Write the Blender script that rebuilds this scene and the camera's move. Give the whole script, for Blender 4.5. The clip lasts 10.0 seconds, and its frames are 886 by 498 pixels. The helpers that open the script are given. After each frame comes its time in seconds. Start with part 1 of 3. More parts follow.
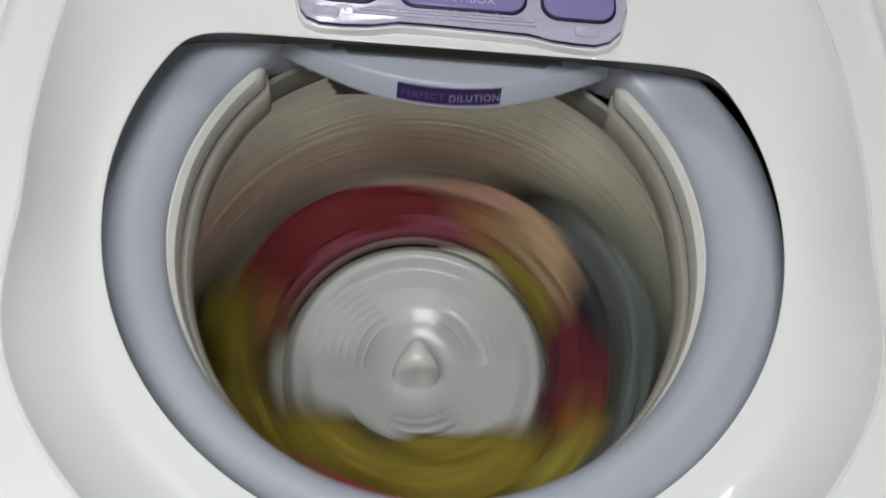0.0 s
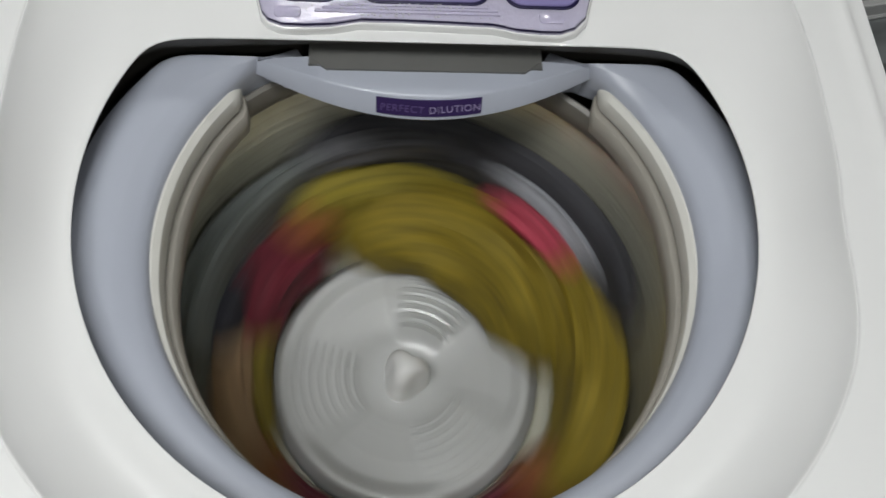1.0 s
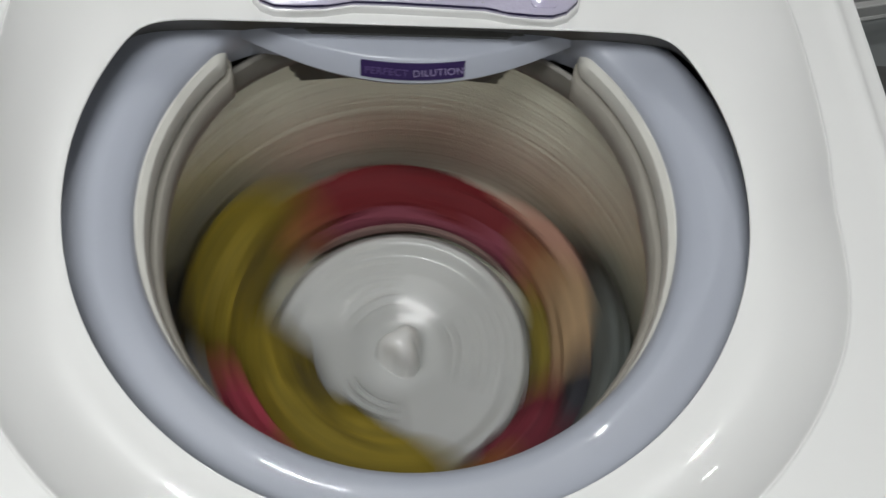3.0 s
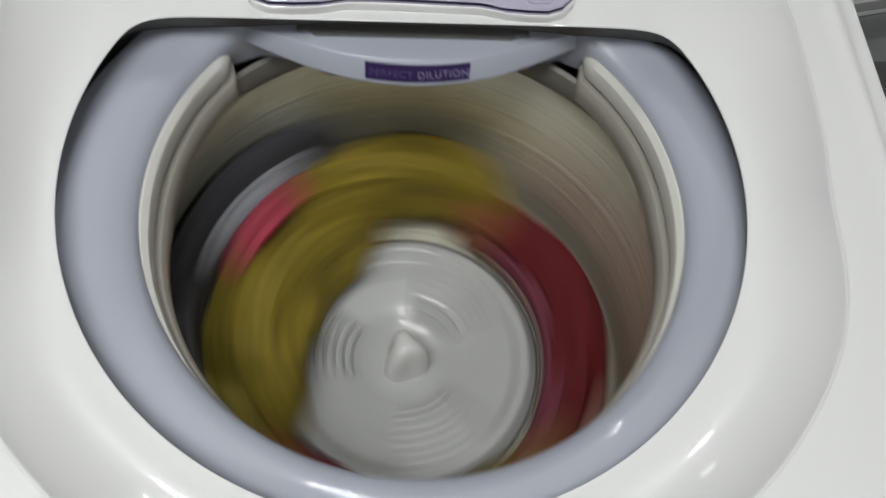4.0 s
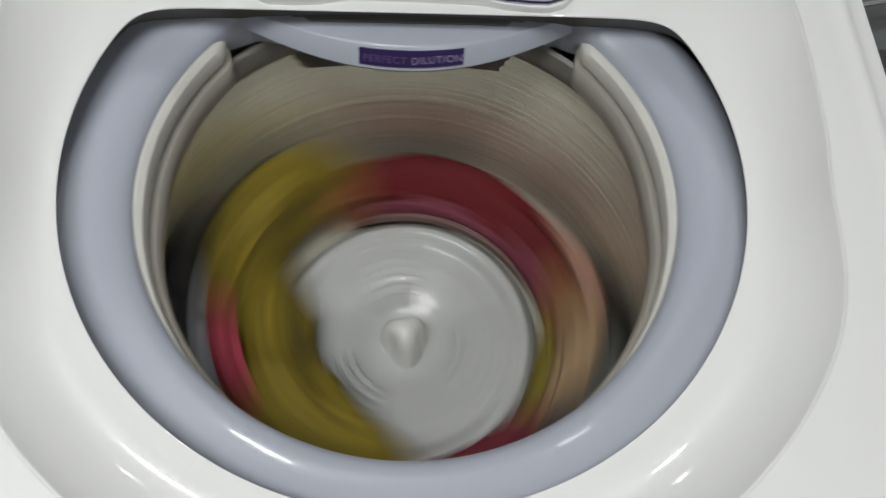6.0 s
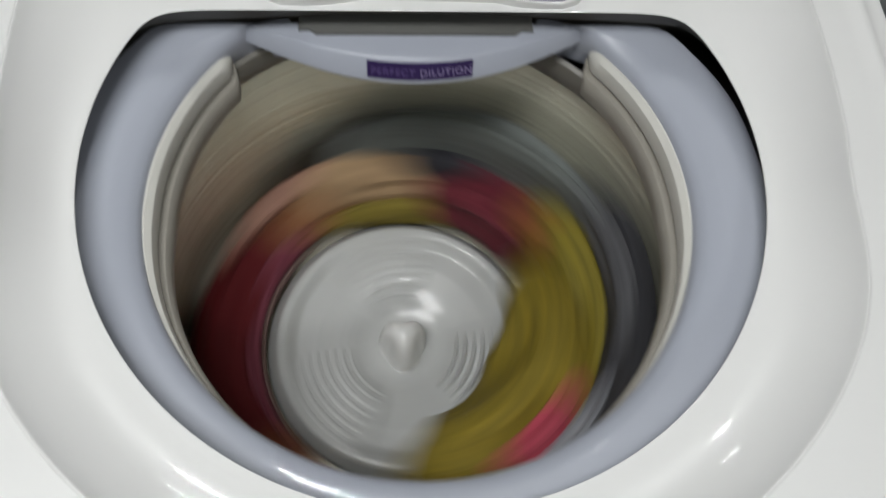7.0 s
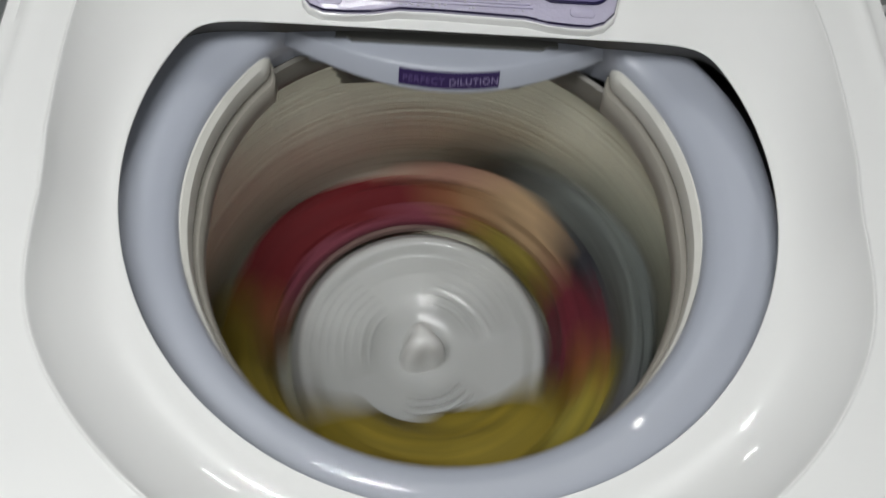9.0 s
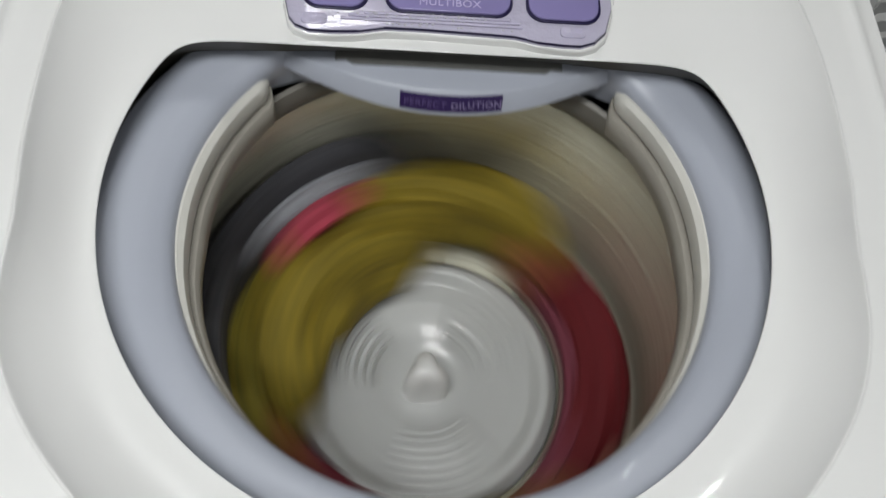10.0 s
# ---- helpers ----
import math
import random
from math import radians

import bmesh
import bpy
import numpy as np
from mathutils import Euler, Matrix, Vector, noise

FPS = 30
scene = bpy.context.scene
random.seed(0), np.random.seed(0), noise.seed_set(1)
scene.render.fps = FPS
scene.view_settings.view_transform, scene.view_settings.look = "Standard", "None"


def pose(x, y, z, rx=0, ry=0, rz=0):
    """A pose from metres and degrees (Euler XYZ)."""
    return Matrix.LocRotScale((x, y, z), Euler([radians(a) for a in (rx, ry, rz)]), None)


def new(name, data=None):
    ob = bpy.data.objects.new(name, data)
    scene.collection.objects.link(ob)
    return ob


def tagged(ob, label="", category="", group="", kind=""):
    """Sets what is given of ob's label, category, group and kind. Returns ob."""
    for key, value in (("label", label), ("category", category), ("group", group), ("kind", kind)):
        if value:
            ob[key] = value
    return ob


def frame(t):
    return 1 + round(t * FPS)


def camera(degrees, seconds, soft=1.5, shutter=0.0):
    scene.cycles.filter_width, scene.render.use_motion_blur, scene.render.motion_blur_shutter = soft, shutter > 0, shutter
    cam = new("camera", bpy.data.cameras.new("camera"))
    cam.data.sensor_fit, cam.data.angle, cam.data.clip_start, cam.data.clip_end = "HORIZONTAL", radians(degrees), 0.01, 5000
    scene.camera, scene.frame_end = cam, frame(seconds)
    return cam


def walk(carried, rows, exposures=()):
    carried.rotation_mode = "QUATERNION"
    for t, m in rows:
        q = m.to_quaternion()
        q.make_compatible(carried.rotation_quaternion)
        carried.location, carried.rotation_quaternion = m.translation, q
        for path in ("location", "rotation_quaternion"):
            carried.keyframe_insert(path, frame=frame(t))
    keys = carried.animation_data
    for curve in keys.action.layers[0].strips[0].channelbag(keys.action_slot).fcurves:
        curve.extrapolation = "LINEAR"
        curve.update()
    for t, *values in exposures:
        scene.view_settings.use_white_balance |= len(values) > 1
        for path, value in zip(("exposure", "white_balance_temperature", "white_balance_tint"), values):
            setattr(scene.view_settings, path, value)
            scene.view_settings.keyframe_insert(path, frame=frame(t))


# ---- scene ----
# ---- camera ----
S = 0.92      # metres per unit of the plan; plan z = 0 is the lip of the machine's opening
TOP = 1.02    # height of that lip above the floor


def at(x, y, z):
    return (x * S, y * S, TOP + z * S)


cam = camera(60.0, 10.0, shutter=0.42)
PATH = [
    (0, -0.0457, -0.1955, 0.5179, 25.34, -8.94, 11.46),
    (0.5, -0.0315, -0.1972, 0.5152, 25.24, -7.85, 8.76),
    (1, -0.0272, -0.1892, 0.5206, 24.45, -9.75, 9.15),
    (1.5, -0.0222, -0.2006, 0.5146, 25.12, -9.07, 8.73),
    (2, -0.0231, -0.2063, 0.5162, 24.97, -9.50, 9.30),
    (2.5, -0.0347, -0.2084, 0.5135, 25.28, -11.77, 11.27),
    (4, -0.0331, -0.2076, 0.5081, 25.15, -12.70, 11.45),
    (4.5, -0.0204, -0.2141, 0.5077, 25.48, -11.62, 10.68),
    (5, -0.0204, -0.2095, 0.5071, 24.71, -11.42, 11.46),
    (5.5, -0.0174, -0.2059, 0.5125, 24.12, -10.80, 10.65),
    (7, -0.0340, -0.2087, 0.5071, 24.30, -10.22, 8.46),
    (7.5, -0.0467, -0.2060, 0.5074, 24.45, -10.15, 8.85),
    (8, -0.0545, -0.2165, 0.5142, 24.75, -9.32, 9.78),
    (8.5, -0.0506, -0.2293, 0.5209, 25.61, -8.75, 9.40),
    (9, -0.0490, -0.2277, 0.5248, 25.83, -8.56, 9.81),
    (9.5, -0.0437, -0.2157, 0.5240, 26.03, -9.13, 9.73),
    (10, -0.0394, -0.2035, 0.5219, 25.94, -8.80, 10.09),
]


def eye(x, y, z, tilt, yaw, roll):
    return pose(*at(x, y, z), tilt, 0, yaw) @ pose(0, 0, 0, 0, 0, roll)


walk(cam, [(t, eye(*row)) for t, *row in PATH])

# ---- light: a closed room with white ceiling lamps ----
world = bpy.data.worlds.new("world")
world.use_nodes = True
world.node_tree.nodes["Background"].inputs[0].default_value = (0.9, 0.95, 1.0, 1)
world.node_tree.nodes["Background"].inputs[1].default_value = 0.05
scene.world = world
scene.view_settings.exposure = 0.0
CEIL = 2.55
LAMPS = [(0.26, 1.7, 0.1, 0.05), (-0.13, 1.7, 0.05, 0.05), (0.8, 3.1, 0.12, 0.08), (-0.64, 3.4, 0.1, 0.08), (0.5, -1.15, 0.3, 0.1), (-0.3, -0.28, 0.9, 0.42)]
POWER = [8.8, 4, 4, 3.5, 6.8, 15.3]


# ---- materials ----
def material(name, colour, rough=0.5, metal=0.0, grain=0.0, scale=80.0, bump=0.0, coat=0.0, stain_shade=0.0, trans=0.0, wrap=None, bump_scale=None, stretch=None):
    m = bpy.data.materials.new(name)
    m.use_nodes = True
    nt = m.node_tree
    b = nt.nodes["Principled BSDF"]
    b.inputs["Roughness"].default_value = rough
    b.inputs["Metallic"].default_value = metal
    b.inputs["Coat Weight"].default_value = coat
    b.inputs["Coat Roughness"].default_value = 0.03
    b.inputs["Transmission Weight"].default_value = trans
    co = nt.nodes.new("ShaderNodeTexCoord")
    source = co.outputs["Object"]
    if stretch:
        mp = nt.nodes.new("ShaderNodeMapping")
        mp.inputs["Scale"].default_value = stretch
        nt.links.new(source, mp.inputs["Vector"])
        source = mp.outputs["Vector"]
    if wrap:
        # fold shading and brush marks that run round the drum's axis
        sep = nt.nodes.new("ShaderNodeSeparateXYZ")
        nt.links.new(source, sep.inputs[0])
        flat = nt.nodes.new("ShaderNodeCombineXYZ")
        nt.links.new(sep.outputs[0], flat.inputs[0])
        nt.links.new(sep.outputs[1], flat.inputs[1])
        dist = nt.nodes.new("ShaderNodeVectorMath")
        dist.operation = "LENGTH"
        nt.links.new(flat.outputs[0], dist.inputs[0])
        turn = nt.nodes.new("ShaderNodeMath")
        turn.operation = "ARCTAN2"
        nt.links.new(sep.outputs[1], turn.inputs[0])
        nt.links.new(sep.outputs[0], turn.inputs[1])
        slow = nt.nodes.new("ShaderNodeMath")
        slow.operation = "MULTIPLY"
        slow.inputs[1].default_value = wrap
        nt.links.new(turn.outputs[0], slow.inputs[0])
        both = nt.nodes.new("ShaderNodeCombineXYZ")
        nt.links.new(dist.outputs["Value"], both.inputs[0])
        nt.links.new(slow.outputs[0], both.inputs[1])
        nt.links.new(sep.outputs[2], both.inputs[2])
        source = both.outputs[0]
    fine = nt.nodes.new("ShaderNodeTexNoise")
    fine.inputs["Scale"].default_value = scale
    fine.inputs["Detail"].default_value = 5
    nt.links.new(source, fine.inputs["Vector"])
    broad = nt.nodes.new("ShaderNodeTexNoise")
    broad.inputs["Scale"].default_value = max(scale / 14, 3)
    broad.inputs["Detail"].default_value = 3
    nt.links.new(source, broad.inputs["Vector"])
    mix1 = nt.nodes.new("ShaderNodeMix")
    mix1.data_type = "RGBA"
    mix1.inputs["A"].default_value = (*colour, 1)
    mix1.inputs["B"].default_value = (*[c * (1 - grain) for c in colour], 1)
    nt.links.new(fine.outputs["Fac"], mix1.inputs["Factor"])
    mix2 = nt.nodes.new("ShaderNodeMix")
    mix2.data_type = "RGBA"
    mix2.inputs["B"].default_value = (*[c * (1 - stain_shade) for c in colour], 1)
    nt.links.new(mix1.outputs["Result"], mix2.inputs["A"])
    ramp = nt.nodes.new("ShaderNodeMapRange")
    ramp.inputs["From Min"].default_value, ramp.inputs["From Max"].default_value = 0.45, 0.7
    nt.links.new(broad.outputs["Fac"], ramp.inputs["Value"])
    nt.links.new(ramp.outputs["Result"], mix2.inputs["Factor"])
    nt.links.new(mix2.outputs["Result"], b.inputs["Base Color"])
    if bump:
        bp = nt.nodes.new("ShaderNodeBump")
        bp.inputs["Strength"].default_value = bump
        bp.inputs["Distance"].default_value = 0.002
        if bump_scale:
            f2 = nt.nodes.new("ShaderNodeTexNoise")
            f2.inputs["Scale"].default_value = bump_scale
            nt.links.new(source, f2.inputs["Vector"])
            nt.links.new(f2.outputs["Fac"], bp.inputs["Height"])
        else:
            nt.links.new(fine.outputs["Fac"], bp.inputs["Height"])
        nt.links.new(bp.outputs["Normal"], b.inputs["Normal"])
    return m


def glowing(name, colour, strength):
    m = bpy.data.materials.new(name)
    m.use_nodes = True
    b = m.node_tree.nodes["Principled BSDF"]
    b.inputs["Emission Color"].default_value = (*colour, 1)
    b.inputs["Emission Strength"].default_value = strength
    return m


WHITE = material("white_gloss_plastic", (0.8, 0.8, 0.785), 0.3, grain=0.03, scale=30, bump=0.02, bump_scale=14, stain_shade=0.03, coat=0.6)
RING = material("blue_grey_plastic", (0.415, 0.44, 0.505), 0.36, grain=0.04, scale=60, stain_shade=0.05, coat=0.12, bump=0.02, bump_scale=20)
BALANCE = material("shaded_beige_balance_plastic", (0.17, 0.16, 0.14), 0.4, grain=0.1, scale=60, stain_shade=0.12)
BAND = material("white_rail_plastic", (0.66, 0.65, 0.6), 0.35, grain=0.08, scale=60, stain_shade=0.1)
RAIL_LOW = material("shaded_beige_rail_plastic", (0.33, 0.31, 0.27), 0.4, grain=0.08, scale=60, stain_shade=0.12)
DARK = material("dark_floor_shade", (0.15, 0.15, 0.145), 0.6, grain=0.3, scale=90)
LIP = material("lip_gap_shade", (0.085, 0.08, 0.07), 0.55, grain=0.2, scale=90)
FLANGE = material("dark_grey_plastic", (0.13, 0.13, 0.122), 0.45, grain=0.15, scale=60)
STEEL = material("brushed_steel", (0.95, 0.93, 0.76), 0.26, metal=0.5, grain=0.2, scale=150, stain_shade=0.3, bump=0.6, wrap=0.004, coat=0.3)
HOLE = material("hole_shadow", (0.05, 0.045, 0.04), 0.6, metal=0.6, grain=0.3, scale=60)
HUB = material("white_hub_plastic", (0.86, 0.86, 0.85), 0.25, grain=0.03, coat=0.3)
IMPELLER = material("grey_white_plastic", (0.56, 0.57, 0.56), 0.34, grain=0.06, scale=50, stain_shade=0.08, coat=0.28)
LILAC = material("lilac_clear_plastic", (0.8, 0.76, 0.95), 0.1, grain=0.06, scale=40, stain_shade=0.14, trans=0.45, bump=0.5, bump_scale=130, coat=0.15)
PURPLE = material("purple_clear_plastic", (0.27, 0.235, 0.47), 0.12, grain=0.1, scale=40, stain_shade=0.2, coat=0.3)
DROP = material("water_drop", (0.95, 0.95, 1.0), 0.02, trans=0.6, coat=0.5)
INK = material("dark_violet_seal", (0.012, 0.008, 0.05), 0.35, grain=0.2, scale=90)
LABEL = material("violet_label", (0.03, 0.013, 0.085), 0.35, grain=0.15, scale=120)
PRINT = material("lilac_print", (0.5, 0.44, 0.68), 0.5, grain=0.05)
PRINT_LABEL = material("violet_grey_print", (0.3, 0.25, 0.42), 0.5, grain=0.05)
PRINT_DIM = material("dim_violet_print", (0.12, 0.08, 0.22), 0.5, grain=0.05)
WALL = material("painted_wall", (0.16, 0.16, 0.158), 0.8, grain=0.06, scale=25, stain_shade=0.06, bump=0.1)
FLOOR = material("dark_floor", (0.32, 0.34, 0.34), 0.45, grain=0.2, scale=20, stain_shade=0.25)
LAMP_GLOW = glowing("lamp_diffuser", (0.97, 0.985, 1.0), 3.0)


# dark blotches in the cloth colour imitate shaded gaps between folds
def cloth(name, colour, stain_shade=0.45):
    return material(name, [c * 1.35 for c in colour], 0.8, grain=0.85, scale=130, stain_shade=stain_shade, bump=0.6, wrap=0.012)


# ---- building helpers ----
def part(name, bm, mat, parent=None, label="", smooth=True, loc=None):
    bmesh.ops.scale(bm, vec=(S, S, S), verts=bm.verts)
    bmesh.ops.recalc_face_normals(bm, faces=bm.faces)
    me = bpy.data.meshes.new(name)
    bm.to_mesh(me)
    bm.free()
    me.materials.append(mat)
    if smooth:
        for p in me.polygons:
            p.use_smooth = True
        me.set_sharp_from_angle(angle=radians(38))
    ob = new(name, me)
    if parent:
        ob.parent = parent
    if loc:
        ob.location = loc
    if label:
        tagged(ob, label)
    return ob


def thing(name, loc, label, category, group=""):
    return tagged(place_empty(name, loc), label, category, group)


def place_empty(name, loc):
    ob = new(name)
    ob.location = loc
    ob.empty_display_size = 0.05
    return ob


def skin(bm, loops, closed=True, cap=False):
    """Faces between successive loops of points, each loop as long as the next."""
    rows = [[bm.verts.new(p) for p in loop] for loop in loops]
    n = len(rows[0])
    for a, b in zip(rows[:-1], rows[1:]):
        for i in range(n if closed else n - 1):
            j = (i + 1) % n
            bm.faces.new((a[i], a[j], b[j], b[i]))
    if cap:
        bm.faces.new(rows[0])
        bm.faces.new(rows[-1])
    return rows


def lathe(bm, profile, a0=0.0, a1=360.0, n=96, centre=(0, 0)):
    full = abs(a1 - a0) >= 359.9
    loops = []
    for i in range(n if full else n + 1):
        a = radians(a0 + (a1 - a0) * i / n)
        loops.append([(centre[0] + r * math.cos(a), centre[1] + r * math.sin(a), z) for r, z in profile])
    if full:
        loops.append(loops[0])
    rows = skin(bm, loops, closed=False)
    if full:
        bmesh.ops.remove_doubles(bm, verts=bm.verts, dist=1e-6)
    return rows


def slab(bm, outline, z0, z1, bevel=0.002, slope=None):
    """A flat piece with that outline, its upper edge bevelled; slope lifts it along y."""
    c = Vector((sum(p[0] for p in outline) / len(outline), sum(p[1] for p in outline) / len(outline)))
    lift = slope or (lambda x, y: 0)
    def ring(inset, z):
        out = []
        for x, y in outline:
            d = Vector((x, y)) - c
            k = max(0.0, 1 - inset / max(d.length, 1e-6))
            q = c + d * k
            out.append((q.x, q.y, z + lift(q.x, q.y)))
        return out
    skin(bm, [ring(0, z0), ring(0, z1 - bevel), ring(bevel * 0.3, z1 - bevel * 0.3), ring(bevel, z1)], cap=True)


def rounded(x0, x1, y0, y1, r, n=6):
    pts = []
    for cx, cy, a in ((x1 - r, y0 + r, -90), (x1 - r, y1 - r, 0), (x0 + r, y1 - r, 90), (x0 + r, y0 + r, 180)):
        for i in range(n + 1):
            t = radians(a + 90 * i / n)
            pts.append((cx + r * math.cos(t), cy + r * math.sin(t)))
    return pts


def block(bm, x0, x1, y0, y1, z0, z1, bevel=0.0):
    vs = bmesh.ops.create_cube(bm, size=1)["verts"]
    bmesh.ops.scale(bm, vec=(x1 - x0, y1 - y0, z1 - z0), verts=vs)
    bmesh.ops.translate(bm, vec=((x0 + x1) / 2, (y0 + y1) / 2, (z0 + z1) / 2), verts=vs)
    if bevel:
        bmesh.ops.bevel(bm, geom=[e for e in bm.edges if e.verts[0] in vs], offset=bevel, segments=2, affect="EDGES")


def lettering(name, words, size, mat, parent, m, label):
    cu = bpy.data.curves.new(name, "FONT")
    cu.body, cu.size, cu.align_x, cu.align_y, cu.extrude = words, size * S, "CENTER", "CENTER", 0.0002
    cu.space_character = 1.1
    ob = new(name, cu)
    bpy.context.view_layer.update()
    me = bpy.data.meshes.new_from_object(ob.evaluated_get(bpy.context.evaluated_depsgraph_get()))
    bpy.data.objects.remove(ob)
    me.materials.clear()
    me.materials.append(mat)
    out = new(name, me)
    out.parent = parent
    out.matrix_local = m
    return tagged(out, label)


# ---- the room ----
def room():
    x0, x1, y0, y1 = -1.7, 1.6, -1.7, 4.2
    bm = bmesh.new()
    block(bm, x0 / S, x1 / S, y0 / S, y1 / S, -0.1 / S, 0)
    tagged(part("floor", bm, FLOOR, smooth=False), "plain grey floor of the laundry room", "floor", kind="structure")
    bm = bmesh.new()
    block(bm, x0 / S, x1 / S, y0 / S, y1 / S, CEIL / S, (CEIL + 0.1) / S)
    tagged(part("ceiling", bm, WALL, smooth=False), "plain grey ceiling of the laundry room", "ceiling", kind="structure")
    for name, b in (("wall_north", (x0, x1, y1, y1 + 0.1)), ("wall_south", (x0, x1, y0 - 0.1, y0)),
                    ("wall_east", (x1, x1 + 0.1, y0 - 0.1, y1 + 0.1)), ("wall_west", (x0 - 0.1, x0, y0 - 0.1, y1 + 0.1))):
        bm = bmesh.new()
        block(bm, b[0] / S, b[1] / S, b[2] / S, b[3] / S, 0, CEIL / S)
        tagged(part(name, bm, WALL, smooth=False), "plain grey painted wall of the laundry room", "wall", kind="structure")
    for (x, y, w, d), power in zip(LAMPS, POWER):
        fit = thing("ceiling_lamp", (x, y, CEIL), "white ceiling lamp with a bright flat diffuser", "lamp", "ceiling lamps")
        bm = bmesh.new()
        block(bm, -w / 2 - 0.012, w / 2 + 0.012, -d / 2 - 0.012, d / 2 + 0.012, -0.03, -0.0, 0.004)
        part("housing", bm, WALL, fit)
        bm = bmesh.new()
        block(bm, -w / 2, w / 2, -d / 2, d / 2, -0.036, -0.031)
        part("diffuser", bm, LAMP_GLOW, fit, "glowing white diffuser")
        lamp = bpy.data.lights.new("lamp_light", "AREA")
        lamp.shape, lamp.size, lamp.size_y, lamp.energy, lamp.color = "RECTANGLE", w * S, d * S, power, (0.97, 0.985, 0.98)
        ob = new("lamp_light", lamp)
        ob.location = (x, y, CEIL - 0.05)


# ---- the washing machine's body ----
CY = 0.096    # middle of the opening


def soft_min(values, p):
    return sum(v ** -p for v in values) ** (-1 / p)


def opening(a):
    s = math.sin(a)
    return soft_min([0.2613] + ([0.14 / s] if s > 0.05 else []), 20)


def rim(a):
    s, c = math.sin(a), abs(math.cos(a))
    k = min(1, max(0, (s + 0.1) / 0.5))
    k = k * k * (3 - 2 * k)
    y = CY + 0.3 * s / max(c, 0.3)
    side = 0.309 + 0.0025 * math.cos(a) - (0.45 if y < 0.18 else 0.9) * min(0.02, (y - 0.18) ** 2)
    v = [0.323 + 0.4 * k, side / max(c, 0.02)]
    if s > 0.05:
        v.append(0.30 / s)
    return soft_min(v, 30)


def edge(a, inset=0.0):
    s, c = math.sin(a), math.cos(a)
    v = [(0.368 + 0.006 * c - inset) / max(abs(c), 0.02), ((0.52 if s > 0 else 0.45) - inset) / max(abs(s), 0.02)]
    return soft_min(v, 22)


def top_cover(machine):
    n = 288
    angles = [2 * math.pi * i / n for i in range(n)]
    def loop(radius, z):
        return [(radius(a) * math.cos(a), CY + radius(a) * math.sin(a), z) for a in angles]
    def between(k):
        return lambda a: opening(a) * (1 - k) + rim(a) * k
    def deck(inset, gap):
        return lambda a: max(edge(a, inset), rim(a) + gap)
    def height(k):
        return 0.0403 * k ** 1.9
    loops = [loop(lambda a: opening(a) + 0.05, -0.006), loop(lambda a: opening(a) + 0.005, -0.0024), loop(lambda a: opening(a) + 0.0006, -0.002), loop(lambda a: opening(a), -0.0014), loop(lambda a: opening(a) + 0.0002, -0.0004),
             loop(lambda a: opening(a) + 0.0008, 0.0)]
    loops += [loop(between(k), height(k)) for k in (0.12, 0.25, 0.4, 0.55, 0.7, 0.82, 0.92)]
    loops += [loop(lambda a, d=d: rim(a) + d, z) for d, z in ((-0.0012, 0.0403), (-0.0007, 0.0411), (0.0, 0.0416), (0.0009, 0.0415), (0.0016, 0.041), (0.0024, 0.0407), (0.004, 0.0409))]
    loops += [
              loop(deck(0.04, 0.007), 0.043), loop(deck(0.033, 0.011), 0.0434), loop(deck(0.0285, 0.014), 0.0456), loop(deck(0.025, 0.017), 0.0462), loop(deck(0.021, 0.02), 0.0452),
              loop(deck(0.015, 0.023), 0.0425), loop(deck(0.0105, 0.026), 0.0436), loop(deck(0.006, 0.029), 0.043), loop(lambda a: edge(a, 0.0025), 0.039), loop(lambda a: edge(a, 0.0), 0.031),
              loop(lambda a: edge(a, -0.001), 0.015), loop(lambda a: edge(a, -0.001), -0.05)]
    bm = bmesh.new()
    skin(bm, loops)
    part("top_cover", bm, WHITE, machine, "glossy white moulded top with a sunken lid seat")
    bm = bmesh.new()
    skin(bm, [loop(lambda a: edge(a, 0.004), -0.052), loop(lambda a: edge(a, 0.002), -0.06), loop(lambda a: edge(a, 0.002), -1.06)])
    part("cabinet", bm, WHITE, machine)
    # dark sheet standing in for the shaded gap under the lip
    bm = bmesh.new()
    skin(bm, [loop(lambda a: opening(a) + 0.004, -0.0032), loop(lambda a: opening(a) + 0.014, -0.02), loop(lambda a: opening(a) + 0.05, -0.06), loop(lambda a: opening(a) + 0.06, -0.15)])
    part("lip_gap_sheet", bm, LIP, machine, "dark grey sheet for the shaded gap under the lip")


def washing_machine():
    machine = thing("washing_machine", at(0, 0, 0), "white top-loading washing machine with its lid open", "washing machine")
    top_cover(machine)
    return machine


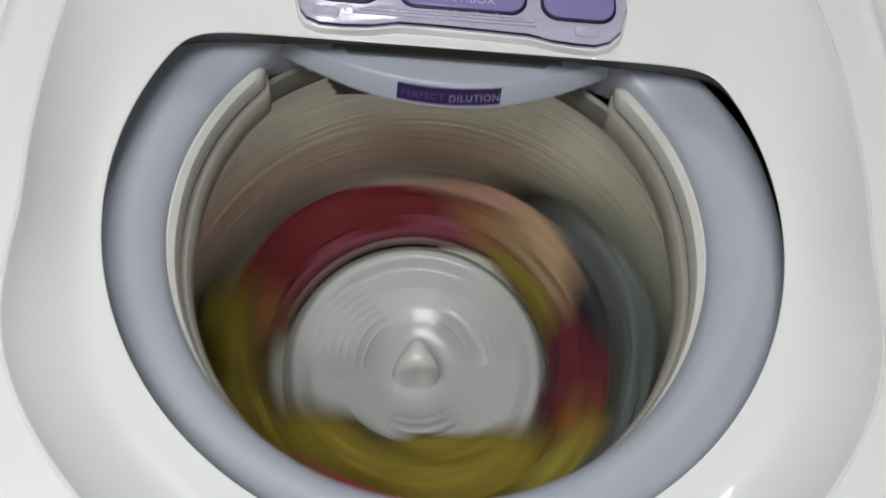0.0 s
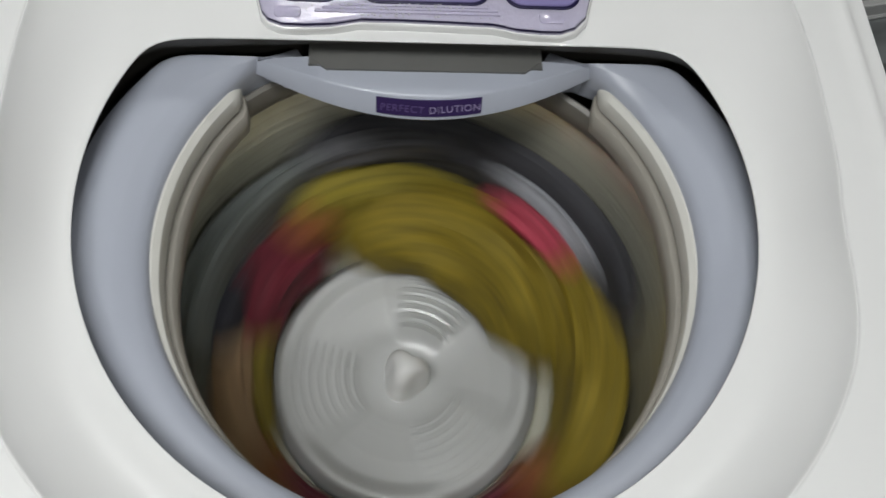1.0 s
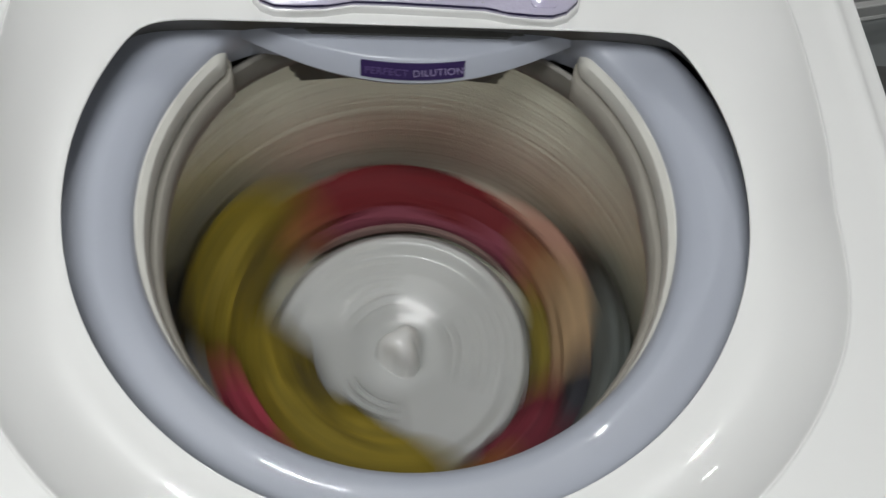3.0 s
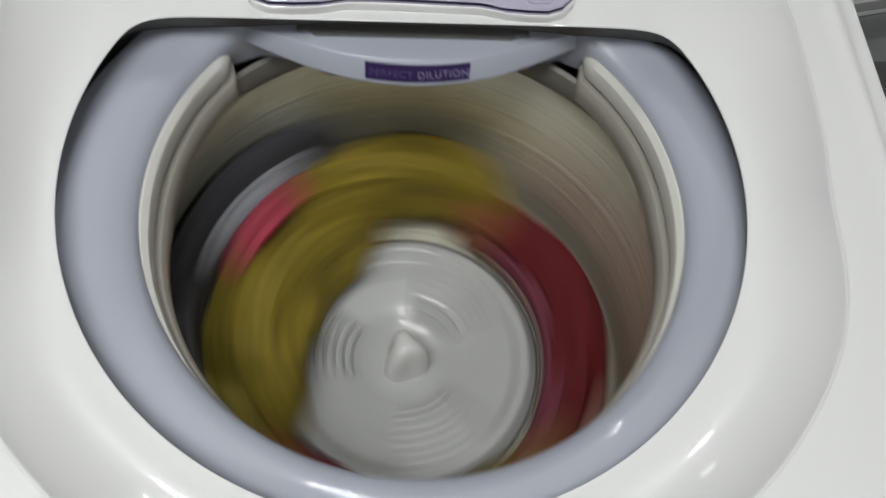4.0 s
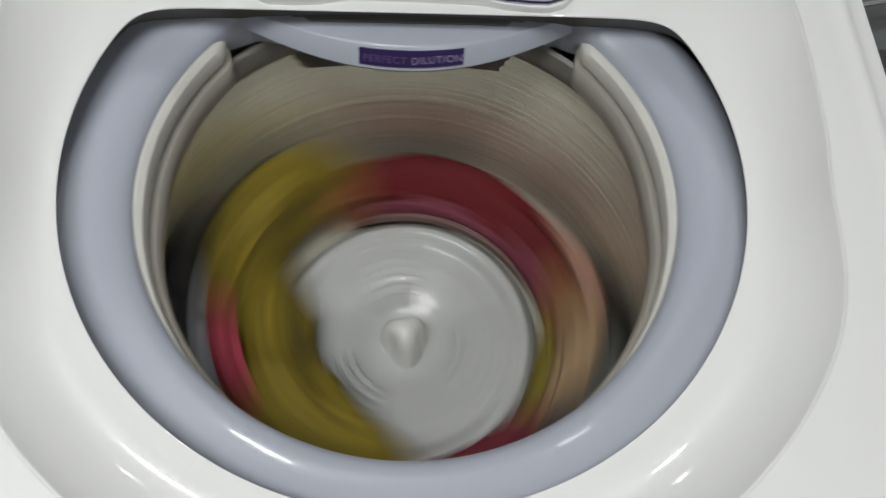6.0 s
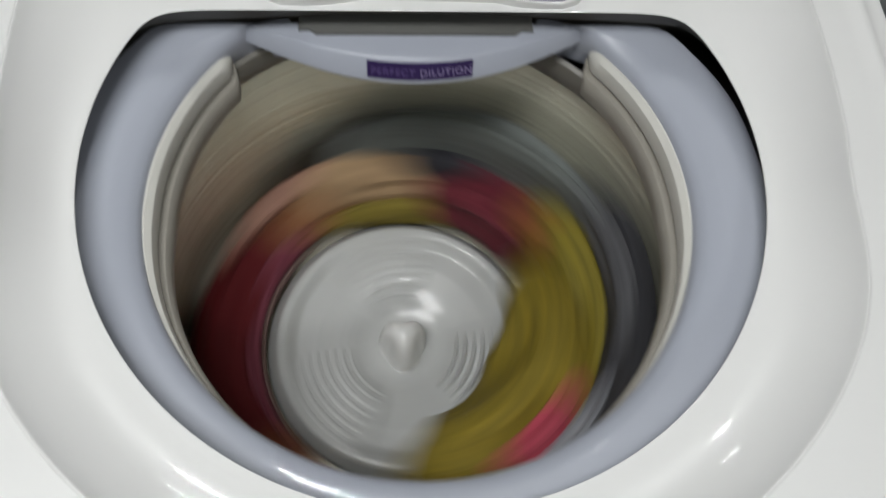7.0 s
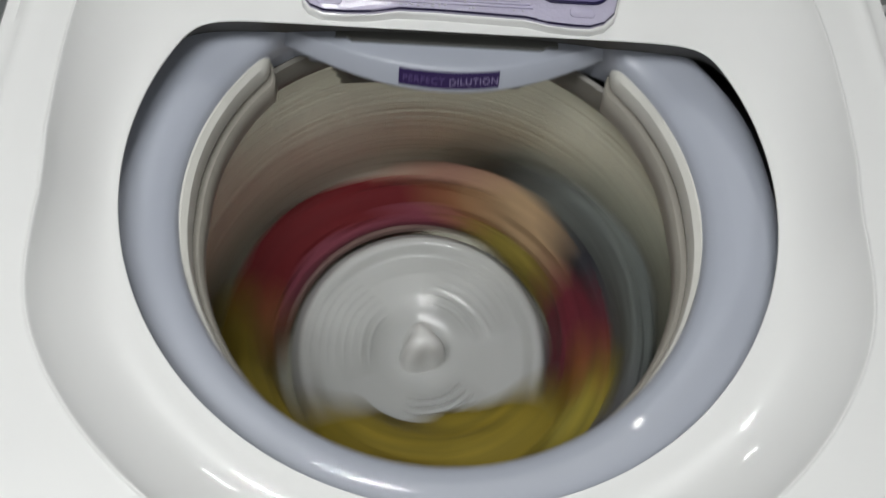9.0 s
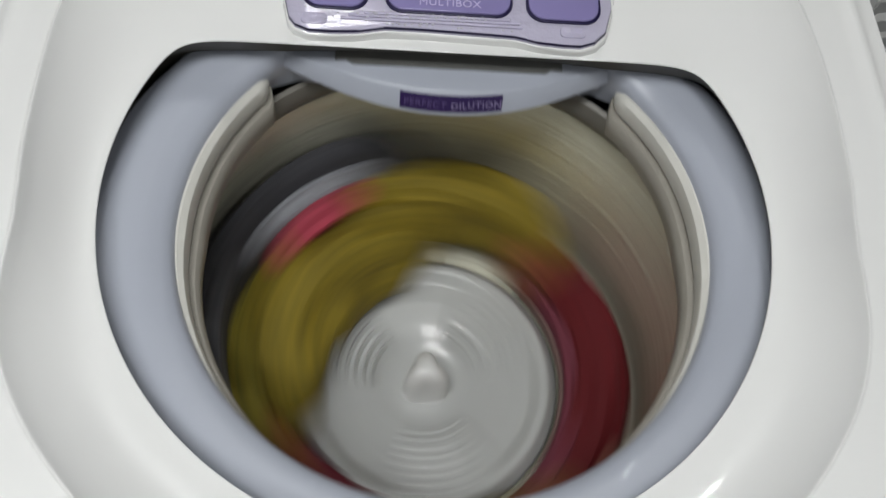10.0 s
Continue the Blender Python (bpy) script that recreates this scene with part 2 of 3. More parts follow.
# ---- the detergent dispenser ----
def dispenser():
    box = thing("detergent_dispenser", at(0, 0, 0), "clear lilac detergent dispenser with three purple lids", "dispenser")
    lift = lambda x, y: (y - 0.24) * 0.075
    front = [(-0.139, 0.275), (-0.134, 0.255), (-0.1285, 0.2475), (-0.117, 0.2425), (-0.098, 0.242), (-0.076, 0.2435), (-0.064, 0.246), (-0.053, 0.2485), (-0.02, 0.2488),
             (0.03, 0.2475), (0.06, 0.2465), (0.07, 0.2445), (0.081, 0.242), (0.1, 0.2405), (0.117, 0.2405), (0.13, 0.2455), (0.14, 0.2565), (0.147, 0.282), (0.15, 0.43), (-0.142, 0.43)]
    bm = bmesh.new()
    slab(bm, [(x * 1.012, y - 0.0022 if y < 0.3 else y) for x, y in front], 0.0, 0.0072, 0.003, lift)
    part("tray_lip", bm, WHITE, box, "white raised lip around the dispenser")
    bm = bmesh.new()
    slab(bm, front, 0.003, 0.0125, 0.003, lift)
    part("cover", bm, LILAC, box, "clear lilac plastic cover")
    bm = bmesh.new()
    for (xa, ya), (xb, yb) in zip(front[:-2], front[1:-1]):
        d = Vector((xb - xa, yb - ya))
        nrm = Vector((d.y, -d.x)).normalized() * 0.0002
        z = 0.0098 + lift(0, (ya + yb) / 2)
        vs = [bm.verts.new((px, py, pz)) for px, py, pz in ((xa + nrm.x, ya + nrm.y, z), (xb + nrm.x, yb + nrm.y, z), (xb - nrm.x, yb - nrm.y, z + 0.0022), (xa - nrm.x, ya - nrm.y, z + 0.0022))]
        bm.faces.new(vs)
    part("cover_outline", bm, INK, box)
    for x0, x1, y0 in ((-0.122, -0.069, 0.2655), (-0.051, 0.056, 0.2655), (0.072, 0.134, 0.264)):
        bm = bmesh.new()
        slab(bm, rounded(x0 - 0.0022, x1 + 0.0022, y0 - 0.0022, 0.38, 0.016), 0.008, 0.0142, 0.001, lift)
        seal = part("lid_seal", bm, INK, box, "dark violet seal line")
        bm = bmesh.new()
        slab(bm, rounded(x0, x1, y0, 0.378, 0.0145), 0.0085, 0.0158, 0.0015, lift)
        part("compartment_lid", bm, PURPLE, box, "purple clear compartment lid")
    for y0, x0, x1, h in ((0.2535, -0.09, 0.066, 0.0012), (0.2572, -0.084, 0.064, 0.0009), (0.2605, -0.07, 0.056, 0.0007)):
        bm = bmesh.new()
        slab(bm, rounded(x0, x1, y0, y0 + 0.0022, 0.001, 3), 0.0115, 0.0128 + h, 0.0006, lift)
        part("front_ridge", bm, LILAC, box, "clear moulded ridge")
    for x in (-0.112, 0.11):
        bm = bmesh.new()
        slab(bm, rounded(x - 0.011, x + 0.011, 0.2475, 0.2585, 0.004), 0.0115, 0.0136, 0.001, lift)
        part("finger_tab", bm, LILAC, box, "clear moulded finger tab")
    rnd = random.Random(5)
    bm = bmesh.new()
    for i in range(170):
        x, y, r = rnd.gauss(-0.022, 0.034), rnd.uniform(0.2505, 0.2645), rnd.uniform(0.0004, 0.0014)
        vs = bmesh.ops.create_icosphere(bm, subdivisions=1, radius=r)["verts"]
        bmesh.ops.scale(bm, vec=(1.2, 1, 0.5), verts=vs)
        bmesh.ops.translate(bm, vec=(max(-0.12, min(0.13, x)), y, 0.0133 + lift(0, y)), verts=vs)
    tagged(part("condensation", bm, DROP, box, "small clear water drops"), kind="stuff")
    m = Matrix.Translation((0.003 * S, 0.2735 * S, (0.0163 + lift(0, 0.2735)) * S)) @ pose(0, 0, 0, 4.3, 0, 0)
    lettering("lid_lettering", "MULTIBOX", 0.0102, PRINT, box, m, "embossed pale lettering")
    return box


# ---- the tub cover, which sways with the load ----
TC = 0.066


def ring_outer(a):
    s = math.sin(a)
    return soft_min([0.294, 0.283 / max(abs(math.cos(a)), 0.02)] + ([0.19 / s] if s > 0.05 else []), 40)


def ring_inner(a):
    """The ring's mouth is a circle whose middle lies a little behind TC."""
    ox, oy, big = 0.002, 0.021, 0.2225
    c, s = math.cos(a), math.sin(a)
    b = ox * c + oy * s
    return b + math.sqrt(b * b - ox * ox - oy * oy + big * big)


def bridge_front(x):
    return 0.2 + 0.065 * (x / 0.172) ** 2


def tub_cover():
    tub = thing("tub_cover", at(0, 0, 0), "blue-grey plastic tub cover ring under the opening", "tub cover")
    n = 200
    # open ring: it stops either side of the bridge
    ends = 29.0
    def arc(k, z):
        out = []
        for i in range(n + 1):
            a = radians(90 + ends + (360 - 2 * ends) * i / n)
            q = max(0.0, 1 - min(i, n - i) / 13.0) ** 2
            r = (ring_inner(a) + q * 0.006) * (1 - k) + ring_outer(a) * k
            rise = 0.017 * min(k, 1) ** 1.5 * max(0, min(1, (0.55 - math.sin(a)) / 0.8))
            out.append((r * math.cos(a), TC + r * math.sin(a), z - 0.012 * q + rise))
        return out
    bm = bmesh.new()
    skin(bm, [arc(0.06, -0.062), arc(0.0, -0.052), arc(0.015, -0.047), arc(0.06, -0.0425), arc(0.16, -0.0385), arc(0.34, -0.0352), arc(0.38, -0.0347), arc(0.65, -0.0335), arc(0.9, -0.0328), arc(0.975, -0.0342), arc(1.0, -0.039), arc(1.04, -0.075), arc(0.3, -0.08), arc(0.06, -0.062)], closed=False)
    part("ring", bm, RING, tub)
    bm = bmesh.new()
    # bridge with a curved front over the back of the drum
    m = 60
    tops, noses, lows, unders, backs, backlow = [], [], [], [], [], []
    for i in range(m + 1):
        u = -1 + 2 * i / m
        x = 0.158 * u
        front = bridge_front(x)
        rear = 0.254 - 0.001 * u * u
        rear = max(rear, front + 0.004)
        droop = 0.013 * abs(u) ** 7
        backs.append((x, rear, -0.031 - droop))
        tops.append((x, front + 0.013 * (1 - 0.6 * u * u), -0.0268 - 0.005 * u * u - droop))
        noses.append((x, front + 0.0095 * (1 - 0.6 * u * u), -0.0285 - 0.005 * u * u - droop))
        lows.append((x, front, -0.047 - 0.002 * u * u - droop * 0.5))
        unders.append((x, front + 0.004, -0.054))
        backlow.append((x, rear, -0.057))
    skin(bm, [backlow, backs, tops, noses, lows, unders, backlow], closed=False)
    part("bridge", bm, RING, tub, "blue-grey bridge with a curved front")
    bm = bmesh.new()
    slab(bm, [(-0.102, 0.2425), (0.104, 0.2425), (0.104, 0.27), (-0.102, 0.27)], -0.034, -0.0275, 0.001)
    part("rear_flange", bm, FLANGE, tub, "dark grey rear flange")
    bm = bmesh.new()
    slab(bm, [(-0.086, 0.2375), (0.088, 0.2375), (0.102, 0.249), (0.102, 0.262), (-0.1, 0.262), (-0.1, 0.249)], -0.0335, -0.0268, 0.0008)
    part("flange_tongue", bm, FLANGE, tub)
    # label follows the curved front
    bm = bmesh.new()
    def face(x, k, out):
        u = x / 0.158
        front = bridge_front(x)
        top = Vector((x, front + 0.0095 * (1 - 0.6 * u * u), -0.0285 - 0.005 * u * u))
        low = Vector((x, front, -0.047 - 0.002 * u * u))
        p = low + (top - low) * k
        return (p.x, p.y - out * 0.89, p.z + out * 0.46)
    skin(bm, [[face(-0.043 + 0.092 * i / 16, k, o) for i in range(17)] for k, o in ((0.16, 0.0), (0.16, 0.0011), (0.92, 0.0011), (0.92, 0.0))], closed=False)
    label = part("label_plate", bm, LABEL, tub, "violet printed label")
    tilt = math.degrees(math.atan2(0.0185, 0.0095))
    for words, x, mat in (("PERFECT", -0.0205, PRINT_DIM), ("DILUTION", 0.0255, PRINT_LABEL)):
        p = face(x, 0.5, 0.0017)
        m4 = Matrix.Translation([c * S for c in p]) @ pose(0, 0, 0, tilt, 0, 14 * x / 0.05 * 0.9)
        lettering("label_lettering", words, 0.0092, mat, tub, m4, "pale label lettering")
    # white rails under the ring's mouth, on both sides
    for a0, a1 in ((47.5, -62.0), (134.0, 242.0)):
        k = 72
        tiers = (([], [(0.0, -0.0495), (-0.0055, -0.049), (-0.0105, -0.0525), (-0.0125, -0.06), (-0.0115, -0.069), (0.0, -0.072)]),
                 ([], [(-0.006, -0.073), (-0.0165, -0.0735), (-0.0195, -0.077), (-0.0205, -0.085), (-0.019, -0.096), (-0.006, -0.099)]))
        for i in range(k + 1):
            ar = radians(a0 + (a1 - a0) * i / k)
            e = min(1, 0.35 + 0.65 * math.sqrt(min(1, i / 2))) * (1 - 0.92 * max(0, min(1, (i / k - 0.4) / 0.6)))
            ri = ring_inner(ar) + 0.004
            for group, prof in tiers:
                group.append([((ri + r * e) * math.cos(ar), TC + (ri + r * e) * math.sin(ar), -0.06 + (z + 0.06) * e) for r, z in prof])
        # the lower step's darker copy of the rail plastic carries the bridge's shade
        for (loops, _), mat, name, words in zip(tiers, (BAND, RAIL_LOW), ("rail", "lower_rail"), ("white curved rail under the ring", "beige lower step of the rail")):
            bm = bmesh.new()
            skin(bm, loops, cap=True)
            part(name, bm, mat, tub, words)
    return tub


# ---- the drum ----
AX, AY, ZB = -0.005, 0.054, -0.37     # the drum's axis and the level of the impeller
RD = 0.247


def drum():
    d = thing("wash_drum", at(AX, AY, ZB), "spinning stainless steel wash drum full of laundry", "drum")
    bm = bmesh.new()
    prof = [(0.0, -0.022), (0.12, -0.022), (0.2, -0.016), (0.232, -0.006), (RD - 0.002, 0.012)]
    for i in range(1, 42):
        z = 0.012 + 0.006 * i
        prof.append((RD + (0.0008 if i % 2 else 0.0), z))
    prof += [(RD, 0.2615)]
    lathe(bm, prof, n=128)
    basket = part("basket", bm, STEEL, d, "brushed stainless steel basket")
    # upright pressed ribs of the basket wall
    for i in range(12):
        bm = bmesh.new()
        a = radians(30 * i)
        loops = []
        for k, z in enumerate((0.03, 0.045, 0.12, 0.2, 0.24, 0.255)):
            w = 0.007 if 0 < k < 5 else 0.0015
            h = 0.0028 if 0 < k < 5 else 0.0
            loops.append([((RD + 0.001) * math.cos(a - w / RD), (RD + 0.001) * math.sin(a - w / RD), z), ((RD - h) * math.cos(a - w / RD / 2), (RD - h) * math.sin(a - w / RD / 2), z),
                          ((RD - h) * math.cos(a + w / RD / 2), (RD - h) * math.sin(a + w / RD / 2), z), ((RD + 0.001) * math.cos(a + w / RD), (RD + 0.001) * math.sin(a + w / RD), z)])
        skin(bm, loops, closed=False)
        part("wall_rib", bm, STEEL, d)
    # drain holes
    bm = bmesh.new()
    for row in range(11):
        z = 0.035 + 0.02 * row
        for i in range(72):
            if i % 6 == 0 or (i + row) % 2:
                continue
            a = radians(5 * i)
            c = Vector((math.cos(a), math.sin(a), 0))
            tdir = Vector((-c.y, c.x, 0))
            vs = [bm.verts.new(c * (RD - 0.0006) + tdir * 0.0022 * math.cos(k * math.pi / 3) + Vector((0, 0, z + 0.0022 * math.sin(k * math.pi / 3)))) for k in range(6)]
            bm.faces.new(vs)
    tagged(part("perforation", bm, HOLE, d, smooth=False), "rows of small drain holes", kind="stuff")
    # balance ring of the drum, its colour darkened for shade under the bridge
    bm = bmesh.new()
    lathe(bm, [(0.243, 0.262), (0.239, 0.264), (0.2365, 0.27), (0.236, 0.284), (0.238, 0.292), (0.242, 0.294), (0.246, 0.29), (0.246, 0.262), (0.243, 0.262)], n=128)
    part("balance_ring", bm, BALANCE, d, "pale plastic balance ring, its colour darkened for the bridge's shade")
    # impeller: a dished plate with three broad raised arms
    plate = [(0.0, 0.012), (0.02, -0.012), (0.034, -0.0116), (0.043, -0.0102), (0.051, -0.0078), (0.058, -0.0052), (0.066, -0.0026), (0.075, -0.0003), (0.1, 0.0045), (0.125, 0.0062), (0.147, 0.006), (0.154, 0.004), (0.157, -0.001), (0.157, -0.012), (0.15, -0.014)]

    def ease(v):
        v = max(0.0, min(1.0, v))
        return v * v * (3 - 2 * v)

    def arm(r, deg):
        d = abs((deg + 2 + 60) % 120 - 60)
        return 0.0115 * max(ease((28 - d - 60 * (r - 0.1)) / 6), ease((r - 0.122) / 0.016)) * ease((r - 0.045) / 0.035) * ease((0.156 - r) / 0.014)
    rows = plate[1:-3]
    radii = np.concatenate([[p[0] for p in plate[1:5]], np.arange(0.054, 0.1535, 0.002), [0.154]])
    bm = bmesh.new()
    loops = []
    for r in radii:
        z = float(np.interp(r, [p[0] for p in rows], [p[1] for p in rows]))
        loops.append([(r * math.cos(radians(2 * k)), r * math.sin(radians(2 * k)), z + arm(r, 2 * k)) for k in range(180)])
    for r, z in plate[-3:]:
        loops.append([(r * math.cos(radians(2 * k)), r * math.sin(radians(2 * k)), z) for k in range(180)])
    skin(bm, loops)
    imp = part("impeller", bm, IMPELLER, d, "pale grey impeller plate with three raised arms")
    bm = bmesh.new()
    loops = []
    for r, z, tri in ((0.028, -0.02, 0.1), (0.0255, 0.004, 0.16), (0.023, 0.022, 0.2), (0.02, 0.036, 0.2), (0.016, 0.0455, 0.17), (0.0108, 0.0505, 0.1), (0.005, 0.0528, 0.04), (0.001, 0.053, 0.0)):
        loop = []
        for k in range(60):
            b = 2 * math.pi * k / 60
            w = r * (1 + tri * math.cos(3 * (b - radians(50))))
            loop.append((w * math.cos(b), w * math.sin(b), z))
        loops.append(loop)
    skin(bm, loops, cap=True)
    part("hub_cap", bm, HUB, imp, "smooth three-sided white hub cap")
    for sector, tall in ((-6, 1.5), (114, 0.2), (234, 0.2)):
        for k in range(8):
            r = 0.064 + 0.0098 * k
            z = float(np.interp(r, [p[0] for p in rows], [p[1] for p in rows])) + arm(r, -2)
            bm = bmesh.new()
            lathe(bm, [(r - 0.0034, z - 0.002), (r - 0.0022, z + 0.0022 * tall), (r, z + 0.0042 * tall), (r + 0.0022, z + 0.0022 * tall), (r + 0.0034, z - 0.002)], sector - 25 + 0.8 * k, sector + 25 - 0.8 * k, n=20)
            part("groove_rib", bm, IMPELLER, imp)
    # tub around it, which does not turn, is its own thing
    return d


def outer_tub():
    t = thing("outer_tub", at(AX, AY, ZB), "dark plastic outer tub around the drum", "tub")
    bm = bmesh.new()
    lathe(bm, [(0.0, -0.06), (0.25, -0.06), (0.283, -0.04), (0.286, 0.26), (0.29, 0.275)], n=96)
    part("tub_wall", bm, FLANGE, t)
    return t


# ---- the laundry ----
def garment(name, colour, a0, a1, rc, ra, zc, za, label, category, seed, lump=0.26, taper=4.0, bend=0.0, pleats=5.0, floor=0.004):
    """A wet, crumpled roll of cloth pressed against the drum between two angles."""
    rnd = random.Random(seed)
    off = Vector((rnd.uniform(-9, 9), rnd.uniform(-9, 9), rnd.uniform(-9, 9)))
    bm = bmesh.new()
    n, m = max(16, int(abs(a1 - a0) / 2.2)), 30
    loops = []
    for i in range(n + 1):
        u = i / n
        end = (1 - abs(2 * u - 1) ** taper) ** 0.55 if 0 < i < n else 0.04
        a = radians(a0 + (a1 - a0) * u)
        loop = []
        for k in range(m):
            b = 2 * math.pi * k / m
            c, s = math.cos(b), math.sin(b)
            c, s = math.copysign(abs(c) ** 0.8, c), math.copysign(abs(s) ** 0.8, s)
            p = Vector((a * 1.6, c * 1.0, s * 1.0))
            w = noise.noise(p * 1.1 + off) * lump + noise.noise(p * 2.6 + off * 2) * lump * 0.5 + 0.09 * math.sin(pleats * b + 2.3 * a + 3 * noise.noise(p + off))
            f = end * (1 + w)
            shift = noise.noise(Vector((a * 1.3, 0, 0)) + off) * 0.25
            r = rc + ra * (c * f + shift * end)
            z = zc + bend * (2 * u - 1) + za * (s * f + 0.5 * shift * end)
            r = min(r, RD - 0.004 - 0.002 * (1 + noise.noise(p * 3 + off)))
            z = max(z, floor)
            loop.append((r * math.cos(a), r * math.sin(a), z))
        loops.append(loop)
    skin(bm, loops, cap=True)
    ob = part(name, bm, cloth(name + "_cloth", colour))
    ob.location = at(AX, AY, ZB)
    return tagged(ob, label, category, "laundry in the drum")


YELLOW, RED = (0.28, 0.207, 0.014), (0.155, 0.002, 0.007)
LAUNDRY = [
    ("towel", YELLOW, -78, 46, 0.162, 0.064, 0.06, 0.074, "large mustard-yellow towel pressed against the drum", "towel", 1, dict(lump=0.16, taper=2.6, floor=0.028)),
    ("bath_towel", (0.28, 0.205, 0.013), -121, -10, 0.207, 0.037, 0.078, 0.064, "mustard-yellow bath towel bunched on the drum wall", "towel", 2, dict(taper=3.5, bend=0.016)),
    ("hand_towel", (0.3, 0.24, 0.024), -4, 56, 0.206, 0.032, 0.09, 0.05, "lighter mustard hand towel above the larger one", "towel", 3, {}),
    ("pink_shirt", (0.52, 0.06, 0.1), -48, -13, 0.186, 0.017, 0.146, 0.02, "bright pink wet shirt roll", "shirt", 4, {}),
    ("black_shirt", (0.05, 0.05, 0.058), -72, 52, 0.229, 0.021, 0.134, 0.058, "black wet shirt against the drum wall", "shirt", 5, {}),
    ("grey_shirt", (0.34, 0.35, 0.38), -54, -10, 0.214, 0.016, 0.152, 0.024, "pale grey wet shirt roll", "shirt", 6, {}),
    ("slate_shirt", (0.15, 0.16, 0.19), -68, -22, 0.222, 0.014, 0.112, 0.022, "slate-blue wet shirt below the pale grey one", "shirt", 19, {}),
    ("charcoal_sock", (0.12, 0.12, 0.13), 2, 46, 0.216, 0.015, 0.168, 0.02, "charcoal wet sock on top of the black shirt", "sock", 20, {}),
    ("work_trousers", (0.19, 0.21, 0.2), 42, 128, 0.228, 0.021, 0.1, 0.06, "slate-grey trousers twisted round the drum", "trousers", 7, dict(bend=-0.035)),
    ("jersey", (0.16, 0.014, 0.028), 47, 98, 0.186, 0.038, 0.056, 0.046, "dark red jersey with creases", "jersey", 8, {}),
    ("sock", (0.035, 0.035, 0.045), 78, 106, 0.205, 0.02, 0.09, 0.024, "navy blue wet sock bundle", "sock", 9, {}),
    ("pillowcase", (0.5, 0.33, 0.18), 94, 140, 0.2, 0.03, 0.045, 0.042, "peach-coloured pillowcase against the wall", "pillowcase", 10, {}),
    ("napkin", (0.26, 0.2, 0.025), 84, 138, 0.17, 0.017, 0.022, 0.024, "small olive-yellow cloth by the impeller", "cloth", 11, {}),
    ("red_towel", RED, 148, 252, 0.205, 0.032, 0.022, 0.027, "deep red towel low on the drum wall", "towel", 12, dict(bend=0.006)),
    ("maroon_shirt", (0.24, 0.045, 0.075), 134, 248, 0.176, 0.014, 0.016, 0.022, "faded maroon shirt beside the impeller", "shirt", 13, {}),
    ("pale_scarf", (0.3, 0.19, 0.17), 150, 244, 0.1615, 0.003, 0.008, 0.01, "thin pale pink scarf lying along the impeller's edge", "scarf", 17, {}),
    ("pink_sheet", (0.5, 0.27, 0.2), 112, 168, 0.224, 0.014, 0.045, 0.022, "salmon-pink strip of sheet", "sheet", 14, dict(bend=-0.012)),
    ("tan_cloth", (0.34, 0.15, 0.06), 120, 156, 0.2, 0.032, 0.026, 0.03, "brownish-orange cloth beside the deep red towel", "cloth", 21, {}),
    ("orange_cloth", (0.28, 0.1, 0.03), 236, 254, 0.195, 0.038, 0.04, 0.036, "burnt-orange cloth between towel and wall", "cloth", 15, {}),
    ("rust_cloth", (0.26, 0.085, 0.02), 44, 62, 0.185, 0.03, 0.085, 0.03, "rust-coloured cloth beside the yellow towel", "cloth", 18, {}),
    ("brown_cloth", (0.03, 0.024, 0.016), 92, 146, 0.234, 0.013, 0.074, 0.04, "dark brown wet cloth at the wall", "cloth", 16, dict(bend=-0.02)),
]


# ---- what moves ----
TURN = [(0.0, 282), (0.5, 900), (1.0, 1514), (1.5, 2126), (1.8, 2516), (1.9, 2711), (2.0, 2858), (2.5, 3521), (4.0, 5575), (4.5, 6280), (5.0, 7001), (5.5, 7730),
        (7.0, 10064), (7.5, 10844), (8.0, 11642), (8.5, 12443), (9.0, 13252), (9.5, 14076), (10.0, 14924)]


def turned(t):
    return float(np.interp(t, [k for k, _ in TURN], [v for _, v in TURN]))


def sway(t, low):
    """How far the load pulls the tub aside, at its foot or at its mouth."""
    g = radians(turned(t))
    c, s = math.cos(g), math.sin(g)
    if low:
        return -0.0118 * c + 0.001 * s, 0.001 * c - 0.0095 * s
    return -0.0045 * c + 0.0055 * s, -0.0064 * c - 0.0092 * s


